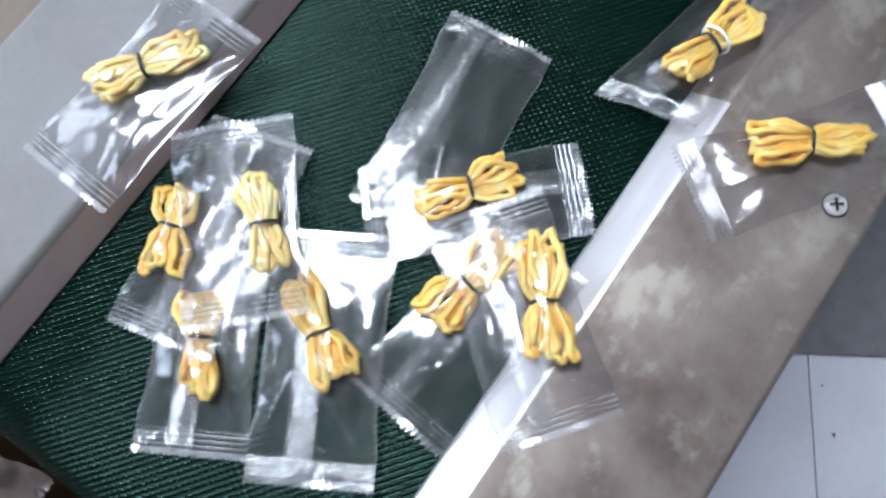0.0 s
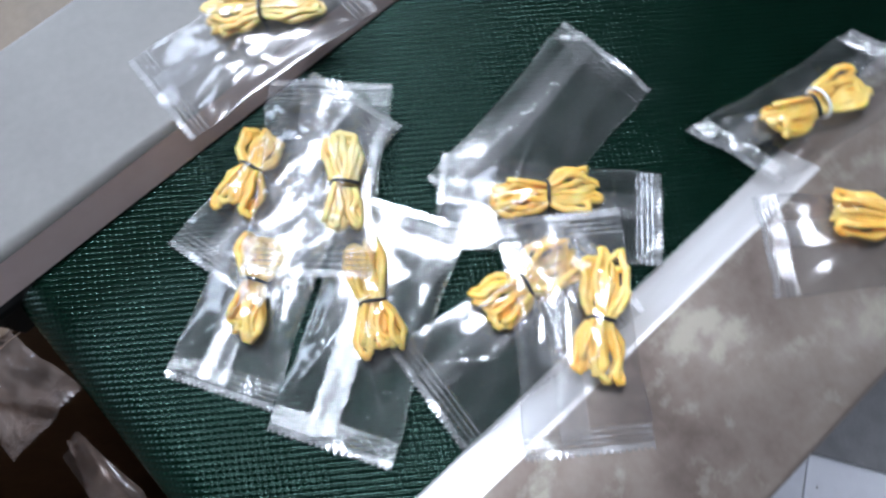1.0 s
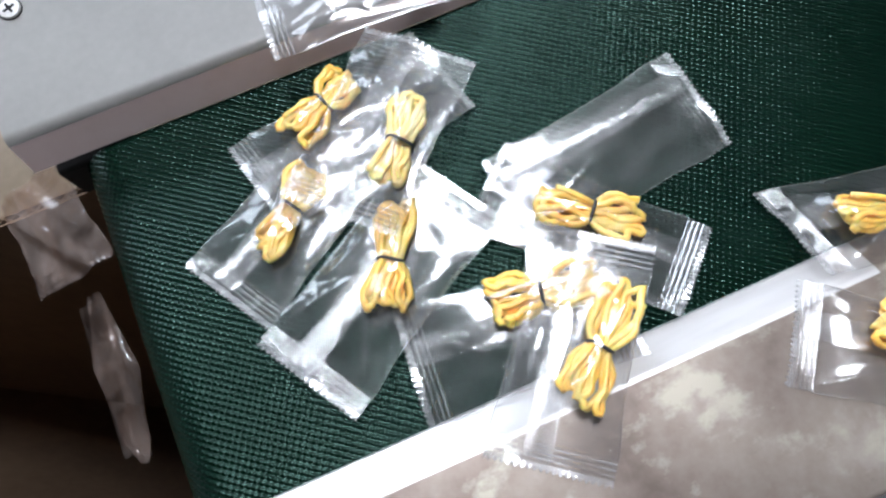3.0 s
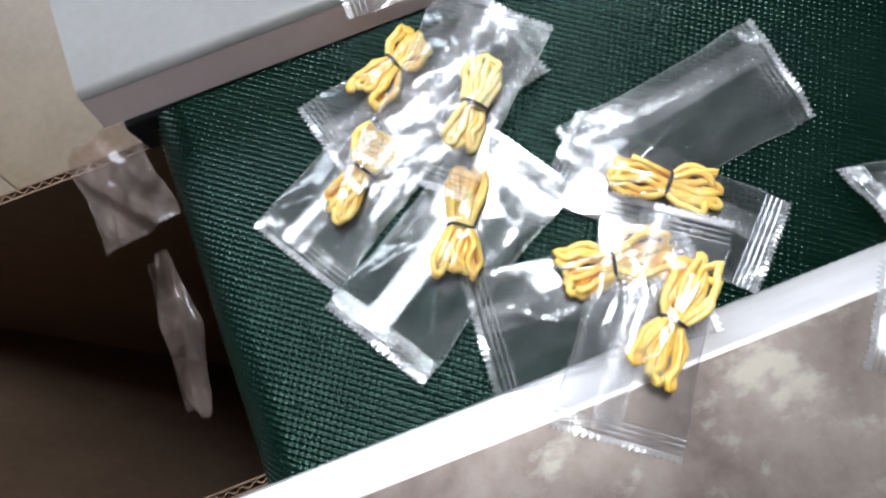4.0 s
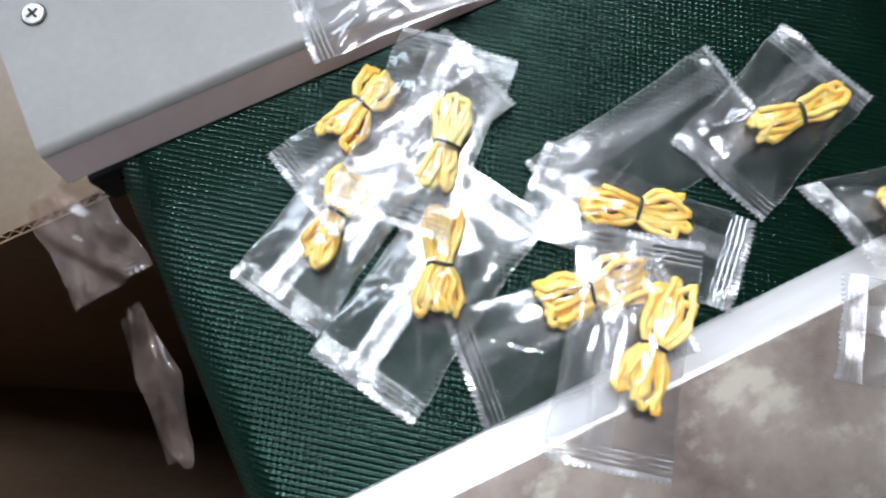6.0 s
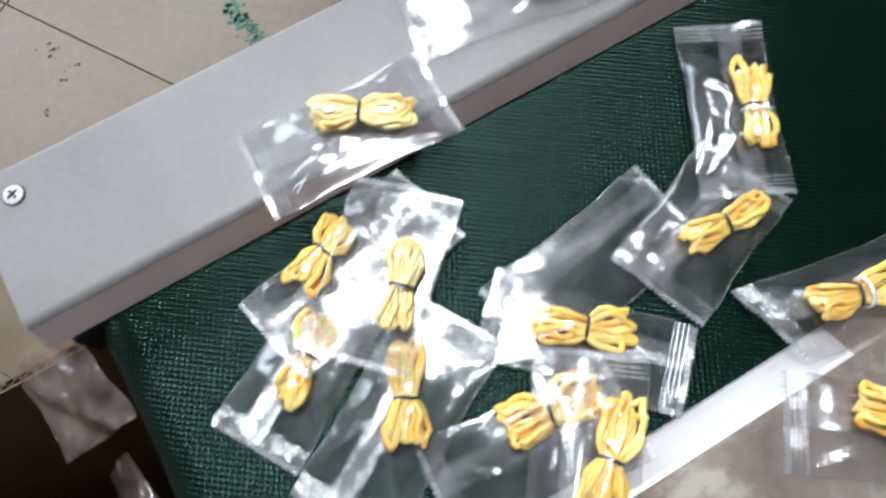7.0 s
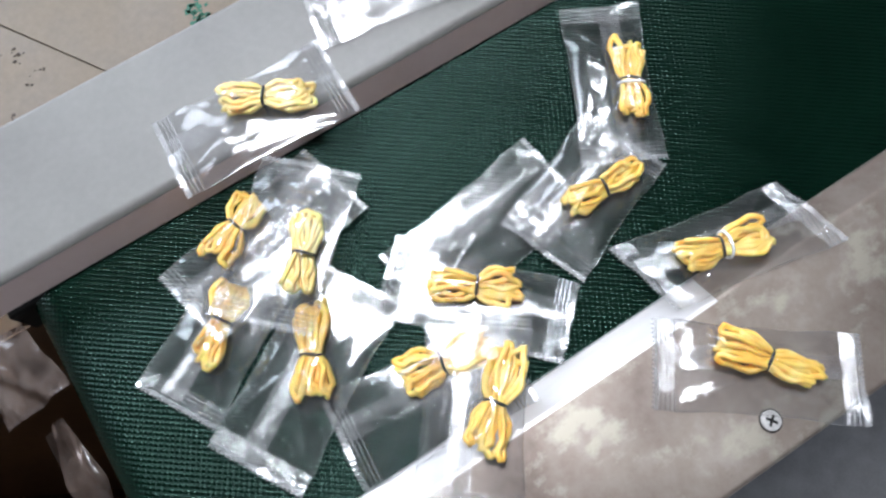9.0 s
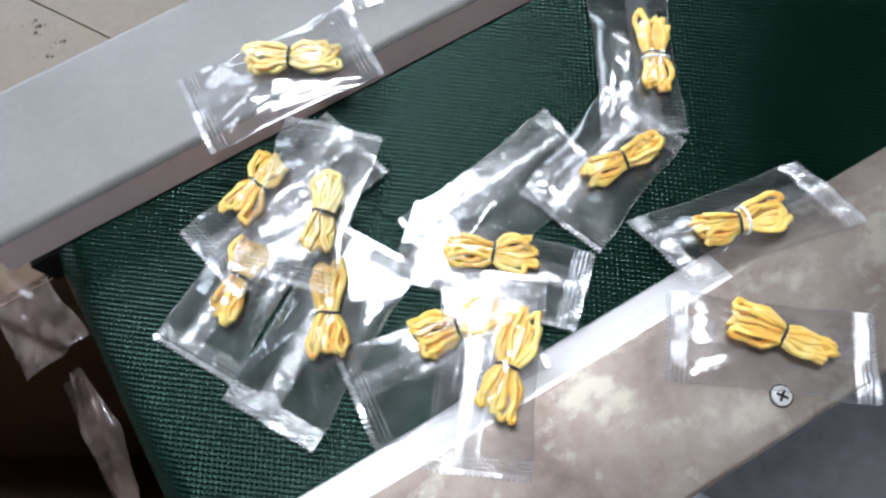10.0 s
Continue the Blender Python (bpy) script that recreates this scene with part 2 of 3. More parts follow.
def sweep(points, radius, sides=7, closed=False, flat=1.0):
    """A round cord along points."""
    pts = [Vector(p) for p in points]
    n = len(pts)
    up = Vector((0.13, 0.2, 1)).normalized()
    verts, faces = [], []
    for i in range(n):
        a = pts[(i - 1) % n] if closed or i else pts[0]
        c = pts[(i + 1) % n] if closed or i < n - 1 else pts[-1]
        d = (c - a).normalized()
        up = (up - d * up.dot(d)).normalized()
        side = d.cross(up)
        for k in range(sides):
            w = 2 * _m.pi * k / sides
            verts.append(pts[i] + radius * (up * _m.cos(w) * flat + side * _m.sin(w)))
    for i in range(n if closed else n - 1):
        j = (i + 1) % n
        for k in range(sides):
            l = (k + 1) % sides
            faces.append((i * sides + k, j * sides + k, j * sides + l, i * sides + l))
    if not closed:
        faces.append(tuple(range(sides)))
        faces.append(tuple(range((n - 1) * sides, n * sides))[::-1])
    return verts, faces


def sheet(profile, x0, x1, thick, nx=2):
    """A bent metal sheet: a line of (y, z) drawn out along x, with its thickness."""
    p = np.array(profile, float)
    t = np.gradient(p, axis=0)
    nrm = np.stack([-t[:, 1], t[:, 0]], -1)
    nrm /= np.linalg.norm(nrm, axis=1)[:, None]
    ring = np.concatenate([p, (p - nrm * thick)[::-1]])
    verts = [(x, y, z) for x in np.linspace(x0, x1, nx) for y, z in ring]
    m = len(ring)
    faces = [(i * m + k, i * m + (k + 1) % m, (i + 1) * m + (k + 1) % m, (i + 1) * m + k) for i in range(nx - 1) for k in range(m)]
    half = len(p)
    for base in (0, (nx - 1) * m):
        faces += [(base + k, base + k + 1, base + m - 2 - k, base + m - 1 - k) for k in range(half - 1)]
    return verts, faces


def arc(cy, cz, r, a0, a1, n=7):
    return [(cy + r * _m.cos(radians(a)), cz + r * _m.sin(radians(a))) for a in np.linspace(a0, a1, n)]


# ---- the room ----
# Walls and ceiling are unseen, added to close the room and toned for reflections.
def room():
    x0, x1, y0, y1 = -2.6, 3.0, -2.6, 2.6
    def wall(name, *a):
        dark = name == "wall_east"
        return tagged(slab(name, *a, DIMMED_WALL if dark else WALL, b=0), "unseen wall added to close the room, dark to dim the belt's reflections" if dark else "plain grey plastered wall", "wall", kind="structure")
    wall("wall_south", x0 - 0.1, x1 + 0.1, y0 - 0.12, y0, FLOOR, CEIL)
    wall("wall_west", x0 - 0.12, x0, y0, y1, FLOOR, CEIL)
    wall("wall_east", x1, x1 + 0.12, y0, y1, FLOOR, CEIL)
    # the window wall, with its opening
    wx0, wx1, wz0, wz1 = -1.8, 0.6, 0.2, 1.8
    wall("wall_north", x0 - 0.1, wx0, y1, y1 + 0.12, FLOOR, CEIL)
    wall("wall_north_b", wx1, x1 + 0.1, y1, y1 + 0.12, FLOOR, CEIL)
    wall("wall_north_c", wx0, wx1, y1, y1 + 0.12, FLOOR, wz0)
    wall("wall_north_d", wx0, wx1, y1, y1 + 0.12, wz1, CEIL)
    win = tagged(new("window_1"), "white-framed window with clear panes letting in daylight", "window", kind="structure")
    for a, b in ((wx0, wx0 + 0.05), ((wx0 + wx1) / 2 - 0.025, (wx0 + wx1) / 2 + 0.025), (wx1 - 0.05, wx1)):
        slab("window_frame", a, b, y1 + 0.02, y1 + 0.07, wz0, wz1, FRAME, win)
    for a, b in ((wz0, wz0 + 0.05), (wz1 - 0.05, wz1)):
        for c, d in ((wx0 + 0.05, (wx0 + wx1) / 2 - 0.025), ((wx0 + wx1) / 2 + 0.025, wx1 - 0.05)):
            slab("window_frame", c, d, y1 + 0.02, y1 + 0.07, a, b, FRAME, win)
    for c, d in ((wx0 + 0.05, (wx0 + wx1) / 2 - 0.025), ((wx0 + wx1) / 2 + 0.025, wx1 - 0.05)):
        p = slab("pane", c, d, y1 + 0.042, y1 + 0.048, wz0 + 0.05, wz1 - 0.05, PANE, win, b=0)
        p.visible_shadow = False
    tagged(slab("ceiling", x0 - 0.1, x1 + 0.1, y0 - 0.1, y1 + 0.1, CEIL, CEIL + 0.1, CEILING, b=0), "unseen ceiling added to close the room, dark to dim reflections", "ceiling", kind="structure")
    lamp = tagged(new("ceiling_light"), "white ceiling panel light, switched on", "ceiling light")
    lamp.location = (LAMP_X, LAMP_Y, CEIL)
    slab("housing", -0.28, 0.28, -0.27, 0.27, -0.05, -0.001, FRAME, lamp, b=0.006)
    slab("diffuser", -0.265, 0.265, -0.255, 0.255, -0.075, -0.051, TUBE, lamp, b=0.008)


room()


# ---- the conveyor ----
RAIL_X0, RAIL_X1 = -0.2035, 0.95
ZL, ZR = 0.0206, 0.0091
ROLL_X, ROLL_R = -0.170, 0.018


def belt_mesh():
    """The belt's top and its turn round the end roller, with the woven lattice of small raised dashes."""
    turn = _m.pi * ROLL_R
    flat_to = 0.42
    s = np.arange(-turn, flat_to - ROLL_X, 0.0004)
    y = np.arange(-0.0565, 0.1125, 0.0004)
    S, Y = np.meshgrid(s, y, indexing="ij")
    a = radians(-37)
    u = (S * _m.cos(a) + Y * _m.sin(a)) / 0.0025
    v = (-S * _m.sin(a) + Y * _m.cos(a)) / 0.0024
    row = np.floor(v)
    dash = np.abs(np.sin(_m.pi * (u + 0.12 * v)))
    ridge = np.abs(np.sin(_m.pi * (v - row)))
    h = 0.00074 * ridge * (0.64 + 0.36 * dash)
    rng = np.random.RandomState(3)
    h = h * (0.97 + 0.06 * rng.rand(*h.shape)) - 0.0008
    ang = np.clip(-S / ROLL_R, 0, _m.pi)
    r = ROLL_R + h
    X = np.where(S >= 0, ROLL_X + S, ROLL_X - r * np.sin(ang))
    Z = np.where(S >= 0, h, -ROLL_R + r * np.cos(ang))
    verts = np.stack([X, Y, Z], -1).reshape(-1, 3)
    nu, nv = S.shape
    me = bpy.data.meshes.new("belt")
    i = np.arange(nu - 1)[:, None] * nv + np.arange(nv - 1)[None, :]
    q = np.stack([i, i + nv, i + nv + 1, i + 1], -1).reshape(-1)
    me.vertices.add(len(verts))
    me.vertices.foreach_set("co", verts.ravel())
    me.loops.add(len(q))
    me.loops.foreach_set("vertex_index", q.astype(np.int32))
    me.polygons.add(len(q) // 4)
    me.polygons.foreach_set("loop_start", np.arange(0, len(q), 4, dtype=np.int32))
    me.polygons.foreach_set("use_smooth", np.ones(len(q) // 4, dtype=bool))
    me.update(calc_edges=True)
    me.validate()
    me.materials.append(BELT)
    return me


def screw(x, y, z, parent, turn):
    """A countersunk cross-head screw."""
    r, n = 0.0046, 28
    verts, faces = [], []
    rings = ((r, 0.0), (r, 0.0007), (r * 0.93, 0.0012), (r * 0.5, 0.0014))
    for rr, zz in rings:
        verts += [(rr * _m.cos(2 * _m.pi * k / n), rr * _m.sin(2 * _m.pi * k / n), zz) for k in range(n)]
    for j in range(len(rings) - 1):
        faces += [(j * n + k, j * n + (k + 1) % n, (j + 1) * n + (k + 1) % n, (j + 1) * n + k) for k in range(n)]
    faces.append(tuple(range((len(rings) - 1) * n, len(rings) * n)))
    ob = part("screw", verts, faces, SCREW, parent, "cross-head steel screw", smooth=False)
    ob.matrix_local = pose(x, y, z, 0, 0, turn)
    # cross recess and outer crease: their darkness is laid on as black pieces
    for k in (0, 1):
        sl = part("slot_shade", *box_mesh(-0.0027, 0.0027, -0.00062, 0.00062, 0.0010, 0.00158, 0.0001), DARK, ob, smooth=False)
        sl.matrix_local = pose(0, 0, 0.0000 + 0.00005 * k, 0, 0, 90 * k)
    ring = part("rim_shade", *sweep([(1.08 * r * _m.cos(2 * _m.pi * k / 28), 1.08 * r * _m.sin(2 * _m.pi * k / 28), 0.0001) for k in range(28)], 0.0003, 5, True), DARK, ob)
    return ob


def conveyor():
    c = tagged(new("conveyor"), "belt conveyor with a green textured belt between grey steel side rails", "conveyor")
    c.location = (0, 0, 0)
    ob = new("belt", belt_mesh())
    ob.parent = c
    ob["label"] = "dark green textured belt"
    slab("belt_end", 0.4195, RAIL_X1, -0.0565, 0.1125, -0.003, -0.0004, BELT, c, b=0)
    slab("belt_return", ROLL_X, RAIL_X1, -0.0565, 0.1125, -2 * ROLL_R - 0.0025, -2 * ROLL_R, BELT, c, b=0)
    slab("bed_plate", ROLL_X - 0.014, RAIL_X1, 0.1132, 0.119, -0.030, -0.010, DARK, c, b=0.001)
    # Added black block: stands for the shade in the gap at the rail's end.
    slab("bearing_block", -0.199, -0.163, 0.1130, 0.1192, -0.034, -0.0085, DARK, c, "black bearing block", b=0.0015)
    n = 40
    ring = [(ROLL_X + 0.0165 * _m.cos(2 * _m.pi * k / n), -0.0175 + 0.0165 * _m.sin(2 * _m.pi * k / n)) for k in range(n)]
    verts = [(x, y, z) for y in (-0.055, 0.1115) for x, z in ring]
    faces = [(k, (k + 1) % n, n + (k + 1) % n, n + k) for k in range(n)] + [tuple(range(n)), tuple(range(n, 2 * n))[::-1]]
    part("roller", verts, faces, DARK, c)
    left = arc(0.1215, ZL - 0.0050, 0.0050, 158, 90, 10) + [(0.15, ZL), (0.1875, ZL)] + arc(0.1885, ZL - 0.0032, 0.0032, 88, 4, 6) + [(0.1918, 0.0), (0.1918, -0.075)]
    rl = part("side_rail", *sheet(left, RAIL_X0, RAIL_X1, 0.0015), PAINT, c, "grey painted steel side rail", smooth=False)
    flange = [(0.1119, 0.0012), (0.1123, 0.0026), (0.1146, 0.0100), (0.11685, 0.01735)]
    part("inner_flange", *sheet(flange, RAIL_X0, RAIL_X1, 0.0015), WARM_BOUNCE, rl, "brownish unpainted inner face", smooth=False)
    right = [(-0.1378, -0.075), (-0.1378, 0.0)] + arc(-0.1352, ZR - 0.0026, 0.0026, 176, 90, 6) + [(-0.1, ZR)]  + [(-0.0668, ZR)]
    rr = part("side_rail", *sheet(right, RAIL_X0, RAIL_X1, 0.0015), STEEL, c, "stained bare steel side rail", smooth=False)
    edge = arc(-0.0668, ZR - 0.005, 0.005, 90, 56, 5) + [(-0.0516, 0.0012)] + [(-0.0508, -0.0005), (-0.0506, -0.012)]
    # One steel lip; the glare is put into the colour up to x = 0.092.
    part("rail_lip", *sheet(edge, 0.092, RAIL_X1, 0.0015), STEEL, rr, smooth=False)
    part("glare_edge", *sheet(edge, RAIL_X0, 0.092, 0.0015), GLARE_STEEL, rr, "bright rubbed edge beside the belt", smooth=False)
    screw(-0.1859, 0.1763, ZL, rl, 20)
    screw(0.0777, -0.1219, ZR, rr, 35)
    screw(0.60, 0.1763, ZL, rl, 50)
    screw(-0.165, -0.1219, ZR, rr, 10)
    for x in (0.05, 0.85):
        for y in (-0.115, 0.165):
            slab("leg", x - 0.02, x + 0.02, y - 0.02, y + 0.02, FLOOR + 0.001, -0.04 if y < 0 else -0.02, STEEL, c)
        slab("cross_bar", x - 0.015, x + 0.015, -0.095, 0.145, -0.09, -0.06, STEEL, c)
        slab("cross_bar", x - 0.012, x + 0.012, -0.134, 0.19, -0.055, -0.041, STEEL, c)


conveyor()


# ---- the packets ----
def hank(length, seed, loose=0.25):
    """The line of a cord folded to and fro into two lobes, pinched at its middle."""
    rng = random.Random(seed)
    pts = []
    n = 22
    count = 6
    flare = {1: rng.uniform(0.5, 1.1), -1: rng.uniform(0.5, 1.1)}
    reach = {1: rng.uniform(0.88, 1.1), -1: rng.uniform(0.88, 1.1)}
    for k in range(count):
        for sgn in (1, -1):
            l = length / 2 * reach[sgn] * rng.uniform(0.74, 1.02)
            w = rng.uniform(0.0028, 0.0092) * (0.6 + 0.4 * flare[sgn])
            tilt = radians(-62 + 124 * (k + 0.5) / count + rng.uniform(-14, 14)) * (1 if sgn > 0 else -1)
            oy, oz = (k - 2.5) * 0.0013 + rng.uniform(-0.0004, 0.0004), rng.uniform(-0.0016, 0.0016)
            bend = rng.uniform(-loose, loose)
            for i in range(n):
                th = 2 * _m.pi * (i + 0.5) / n
                x = l * (1 - _m.cos(th)) / 2
                yy = w / 2 * _m.sin(th) * _m.sin(th / 2) ** 0.8 * 1.25
                f = min(1, x / (0.35 * l))
                y = oy * (1 - 0.2 * f) + yy * _m.cos(tilt) + bend * x * 0.3 + (k - 2.5) * 0.0016 * f * flare[sgn]
                z = oz + yy * _m.sin(tilt) * 0.62
                kx, ky = 0.0012 * _m.sin(5 * th + 2.1 * k + seed), 0.0011 * _m.sin(4 * th + 1.3 * k + 2 * seed)
                pts.append((sgn * x + kx * f, y + ky * f, z))
    # loose end
    pts += [(0.002, 0.002, 0.002), (-0.006, 0.0045, 0.003), (-0.012, 0.0062, 0.0022), (-0.0165, 0.0075, 0.001)]
    out = []
    P = [Vector(p) for p in pts]
    for i in range(len(P)):
        a, b, c = P[max(i - 1, 0)], P[i], P[min(i + 1, len(P) - 1)]
        out.append(a * 0.22 + b * 0.56 + c * 0.22)
    return out


def sstep(a, b, x):
    t = np.clip((x - a) / (b - a), 0, 1)
    return t * t * (3 - 2 * t)


def sachet(place, yaw, length=0.092, width=0.046, bundle=None, seed=1, lifts=(0, 0, 0, 0), shear=0.0, puff=0.0045, pale=False,
           film_glint=False, label="", film=None, tilt=(0, 0), hook=None, seam_at=0.2, taper=None):
    """A clear pillow packet. bundle: the hank's middle in the packet, its turn and length. lifts: how far the four corners
    (start and end, right and left side) are raised."""
    rng = np.random.RandomState(seed)
    top = tagged(new("sachet"), label, "sachet", "clear packets with tied cord")
    top.matrix_world = pose(*place, tilt[0], tilt[1], yaw)
    film_m, seal_m, seam_m = (film or FILM), (film or SEAL), (film or SEAM)
    s = 0.0105                        # depth of an end seal
    z00, z01, z10, z11 = lifts

    def base(x, y):
        u, v = x / length + 0.5, y / width + 0.5
        z = z00 * (1 - u) * (1 - v) + z01 * (1 - u) * v + z10 * u * (1 - v) + z11 * u * v
        return z if hook is None else z + hook(x, y)

    def narrow(x):
        return 1.0 if taper is None else np.interp(x / length, *taper)

    ph = rng.rand(8) * 6.28
    crisp = 0.02 + 1.0 * min(puff / 0.0045, 1.3)
    facets = [(rng.uniform(0, 3.14), lam * rng.uniform(0.85, 1.15), hh, rng.rand() * 5) for lam, hh in ((0.058, 0.0014), (0.036, 0.0004))]
    planes = [(rng.uniform(0, 3.14), size, hh, rng.rand(32, 32) - 0.5, rng.rand(2) * 16 + 8) for size, hh in ((0.031, 0.0042), (0.017, 0.0006))]
    folds = [(rng.uniform(-0.4, 0.4) * length, rng.uniform(-0.4, 0.4) * width, rng.normal(0, 0.55), rng.choice((-1, 1)) * rng.uniform(0.0006, 0.0014) * min(puff / 0.0045, 1),
              rng.uniform(0.0010, 0.003)) for i in range(7)]
    pulls = []
    if bundle:
        for cx in (-0.5, 0.5):
            for cy in (-0.46, 0.46):
                px, py = cx * (length - 0.018), cy * width
                an = _m.atan2(bundle[1] - py, bundle[0] - px) + rng.normal(0, 0.08)
                pulls.append((px, py, an, rng.uniform(0.0015, 0.0028), rng.uniform(0.0008, 0.0014)))
    if bundle:
        bx, by, bang, blen = bundle
        ca, sa = _m.cos(radians(bang)), _m.sin(radians(bang))

    def wrinkle(x, y):
        """Creases that run out of the seals, and soft dents."""
        e = np.minimum(length / 2 - s - x, x + length / 2 - s)
        near = np.exp(-np.clip(e, 0, None) / 0.011)
        w = 0.00022 * near * np.sin(2 * _m.pi * (y / 0.0125 + 0.25 * np.sin(x * 90 + ph[0])) + ph[1] + x * 60)
        for an, lam, hh, sh in facets:
            q = (x * _m.cos(an) + y * _m.sin(an)) / lam + sh + 0.3 * np.sin((-x * _m.sin(an) + y * _m.cos(an)) * 75 + sh * 9)
            w += hh * (2 * np.abs(q - np.floor(q) - 0.5) - 0.5) * crisp
        for an, size, hh, table, off in planes:      # flat facets of stiff film, with straight creases between them
            q = (x * _m.cos(an) + y * _m.sin(an)) / (size * 1.35) + off[0]
            r = (-x * _m.sin(an) + y * _m.cos(an)) / size + off[1] + 0.4 * q
            i, j = np.floor(q).astype(int), np.floor(r).astype(int)
            fq, fr = q - i, r - j
            a, b, c, d = (table[(i + di) % 32, (j + dj) % 32] for di, dj in ((0, 0), (1, 0), (0, 1), (1, 1)))
            w += hh * crisp * np.where(fq + fr < 1, a + (b - a) * fq + (c - a) * fr, d + (c - d) * (1 - fq) + (b - d) * (1 - fr))
        for px, py, an, hh, ww in pulls:
            d = -(x - px) * _m.sin(an) + (y - py) * _m.cos(an)
            al = (x - px) * _m.cos(an) + (y - py) * _m.sin(an)
            w += hh * np.exp(-np.abs(d) / ww) * np.clip(al / 0.006, 0, 1) * np.exp(-np.clip(al, 0, None) / 0.03)
        for px, py, an, hh, ww in folds:
            d = -(x - px) * _m.sin(an) + (y - py) * _m.cos(an)
            al = (x - px) * _m.cos(an) + (y - py) * _m.sin(an)
            w += hh * np.exp(-np.abs(d) / ww) * np.exp(-(al / 0.028) ** 2)
        return w

    def skin(nu, nv, upper):
        u = np.linspace(-length / 2 + s * 0.98, length / 2 - s * 0.98, nu)
        v = np.linspace(-1, 1, nv)
        X, V = np.meshgrid(u, v, indexing="ij")
        e = np.minimum(length / 2 - s - X, X + length / 2 - s)
        body = sstep(0, 0.02, e)
        Y = V * width / 2 * (1 - 0.07 * body) * narrow(X)
        cross = np.clip(1 - V ** 2, 0, 1) ** 0.6
        if upper:
            Z = 0.0006 + puff * body * cross
            if bundle:
                lx, ly = (X - bx) * ca + (Y - by) * sa, -(X - bx) * sa + (Y - by) * ca
                d = np.hypot(np.clip(np.abs(lx) - blen * 0.36, 0, None), ly)
                hb = 0.0118 * np.exp(-(d / 0.0125) ** 2)
                Z = np.where(cross > 0, np.log(np.exp(Z / 0.0016) + np.exp(hb * np.minimum(cross * 1.6, 1) / 0.0016) - 1) * 0.0016, Z)
            Z = Z + wrinkle(X, Y) * np.minimum(cross * 1.5, 1) * (0.35 + 0.65 * body)
            Z = np.maximum(Z, 0.0005)
        else:
            low = wrinkle(X + 0.3, Y)
            Z = 0.0002 + 0.5 * (low - low.min()) * cross * body
        Xs = X + shear * Y
        Z = Z + base(X, Y)
        return np.stack([Xs, Y, Z], -1).reshape(-1, 3)

    nu, nv = 132, 70
    a, b = skin(nu, nv, True), skin(nu, nv, False)
    part("film", np.concatenate([a, b]), grid_faces(nu, nv) + grid_faces(nu, nv, nu * nv, True), film_m, top, "clear crinkled plastic film")
    for k in (0, nv - 1):
        line = a[k::nv][:: 2] * 0.5 + b[k::nv][:: 2] * 0.5
        part("side_fold", *sweep([tuple(q) for q in line], 0.00026, 5), (film or FOLD), top, "folded side edge")
    # crimped end seals with a saw-tooth edge
    for sgn in (-1, 1):
        nw, nl = 133, 36
        w = np.linspace(-1, 1, nw)
        crimp = (s - 0.0030) / s
        def strip(l0, l1, nl, name, mat, text):
            Lg, Wg = np.meshgrid(np.linspace(l0, l1, nl), w, indexing="ij")
            teeth = 0.0018 * np.abs(np.sin(_m.pi * (Wg * 10 + ph[4]))) ** 0.7
            X = sgn * (length / 2 - s + Lg * s - (0.0018 - teeth) * np.clip((Lg - crimp) / (1 - crimp), 0, 1))
            Y = Wg * width / 2 * (1.0 + 0.006 * np.sin(Wg * 3 + ph[5])) * narrow(X)
            curl = 0.0016 * np.sin(Wg * 2.4 + ph[6 if sgn > 0 else 7]) * Lg + 0.0008 * np.sin(Wg * 5.5 + ph[2]) * Lg
            zz = 0.0005 + 0.00030 * np.sin(2 * _m.pi * np.minimum(Lg, crimp) * s / 0.0021) + np.clip(curl, -0.0003, None) + base(X, Y)
            up = np.stack([X + shear * Y, Y, zz + 0.00012], -1).reshape(-1, 3)
            dn = np.stack([X + shear * Y, Y, zz - 0.00012], -1).reshape(-1, 3)
            return part(name, np.concatenate([up, dn]), grid_faces(nl, nw, 0, sgn < 0) + grid_faces(nl, nw, nl * nw, sgn > 0), mat, top, text)
        strip(0, crimp, 36, "end_seal", seal_m, "crimped ribbed end seal")
        strip(crimp, 1, 6, "toothed_edge", (film or FRINGE), "pale saw-tooth edge")
    # the long back seam, a flap folded flat
    nx = 300
    x = np.linspace(-length / 2 + 0.004, length / 2 - 0.004, nx)
    yv = np.linspace(-0.0055, 0.0055, 7) + seam_at * width / 2
    X, Y = np.meshgrid(x, yv, indexing="ij")
    Z = 0.0010 + 0.00012 * np.sin(Y * 700 + X * 50 + ph[1]) + 0.00005 * np.sin(2 * _m.pi * X / 0.0011) + base(X, Y)
    part("back_seam", np.stack([X + shear * Y, Y, Z], -1).reshape(-1, 3), grid_faces(nx, 7), seam_m, top, "long flat back seam")
    if bundle:
        zb = 0.0056 + float(base(np.array(bx), np.array(by)))
        cord = part("cord", *sweep(hank(blen * 1.1, seed), 0.00150, 8, flat=0.85), CORD_GLARE if pale else CORD, top, "folded hank of yellow cord")
        cord.matrix_local = pose(bx + shear * by, by, zb, 0, 0, bang)
        ry, rz = 0.0049, 0.0036
        loop = [((0.0004 * _m.sin(2 * t)), ry * _m.cos(t), rz * _m.sin(t)) for t in np.linspace(0, 2 * _m.pi, 28, endpoint=False)]
        part("tie", *sweep(loop, 0.00075, 6, True), TIE, cord, "thin black tie")
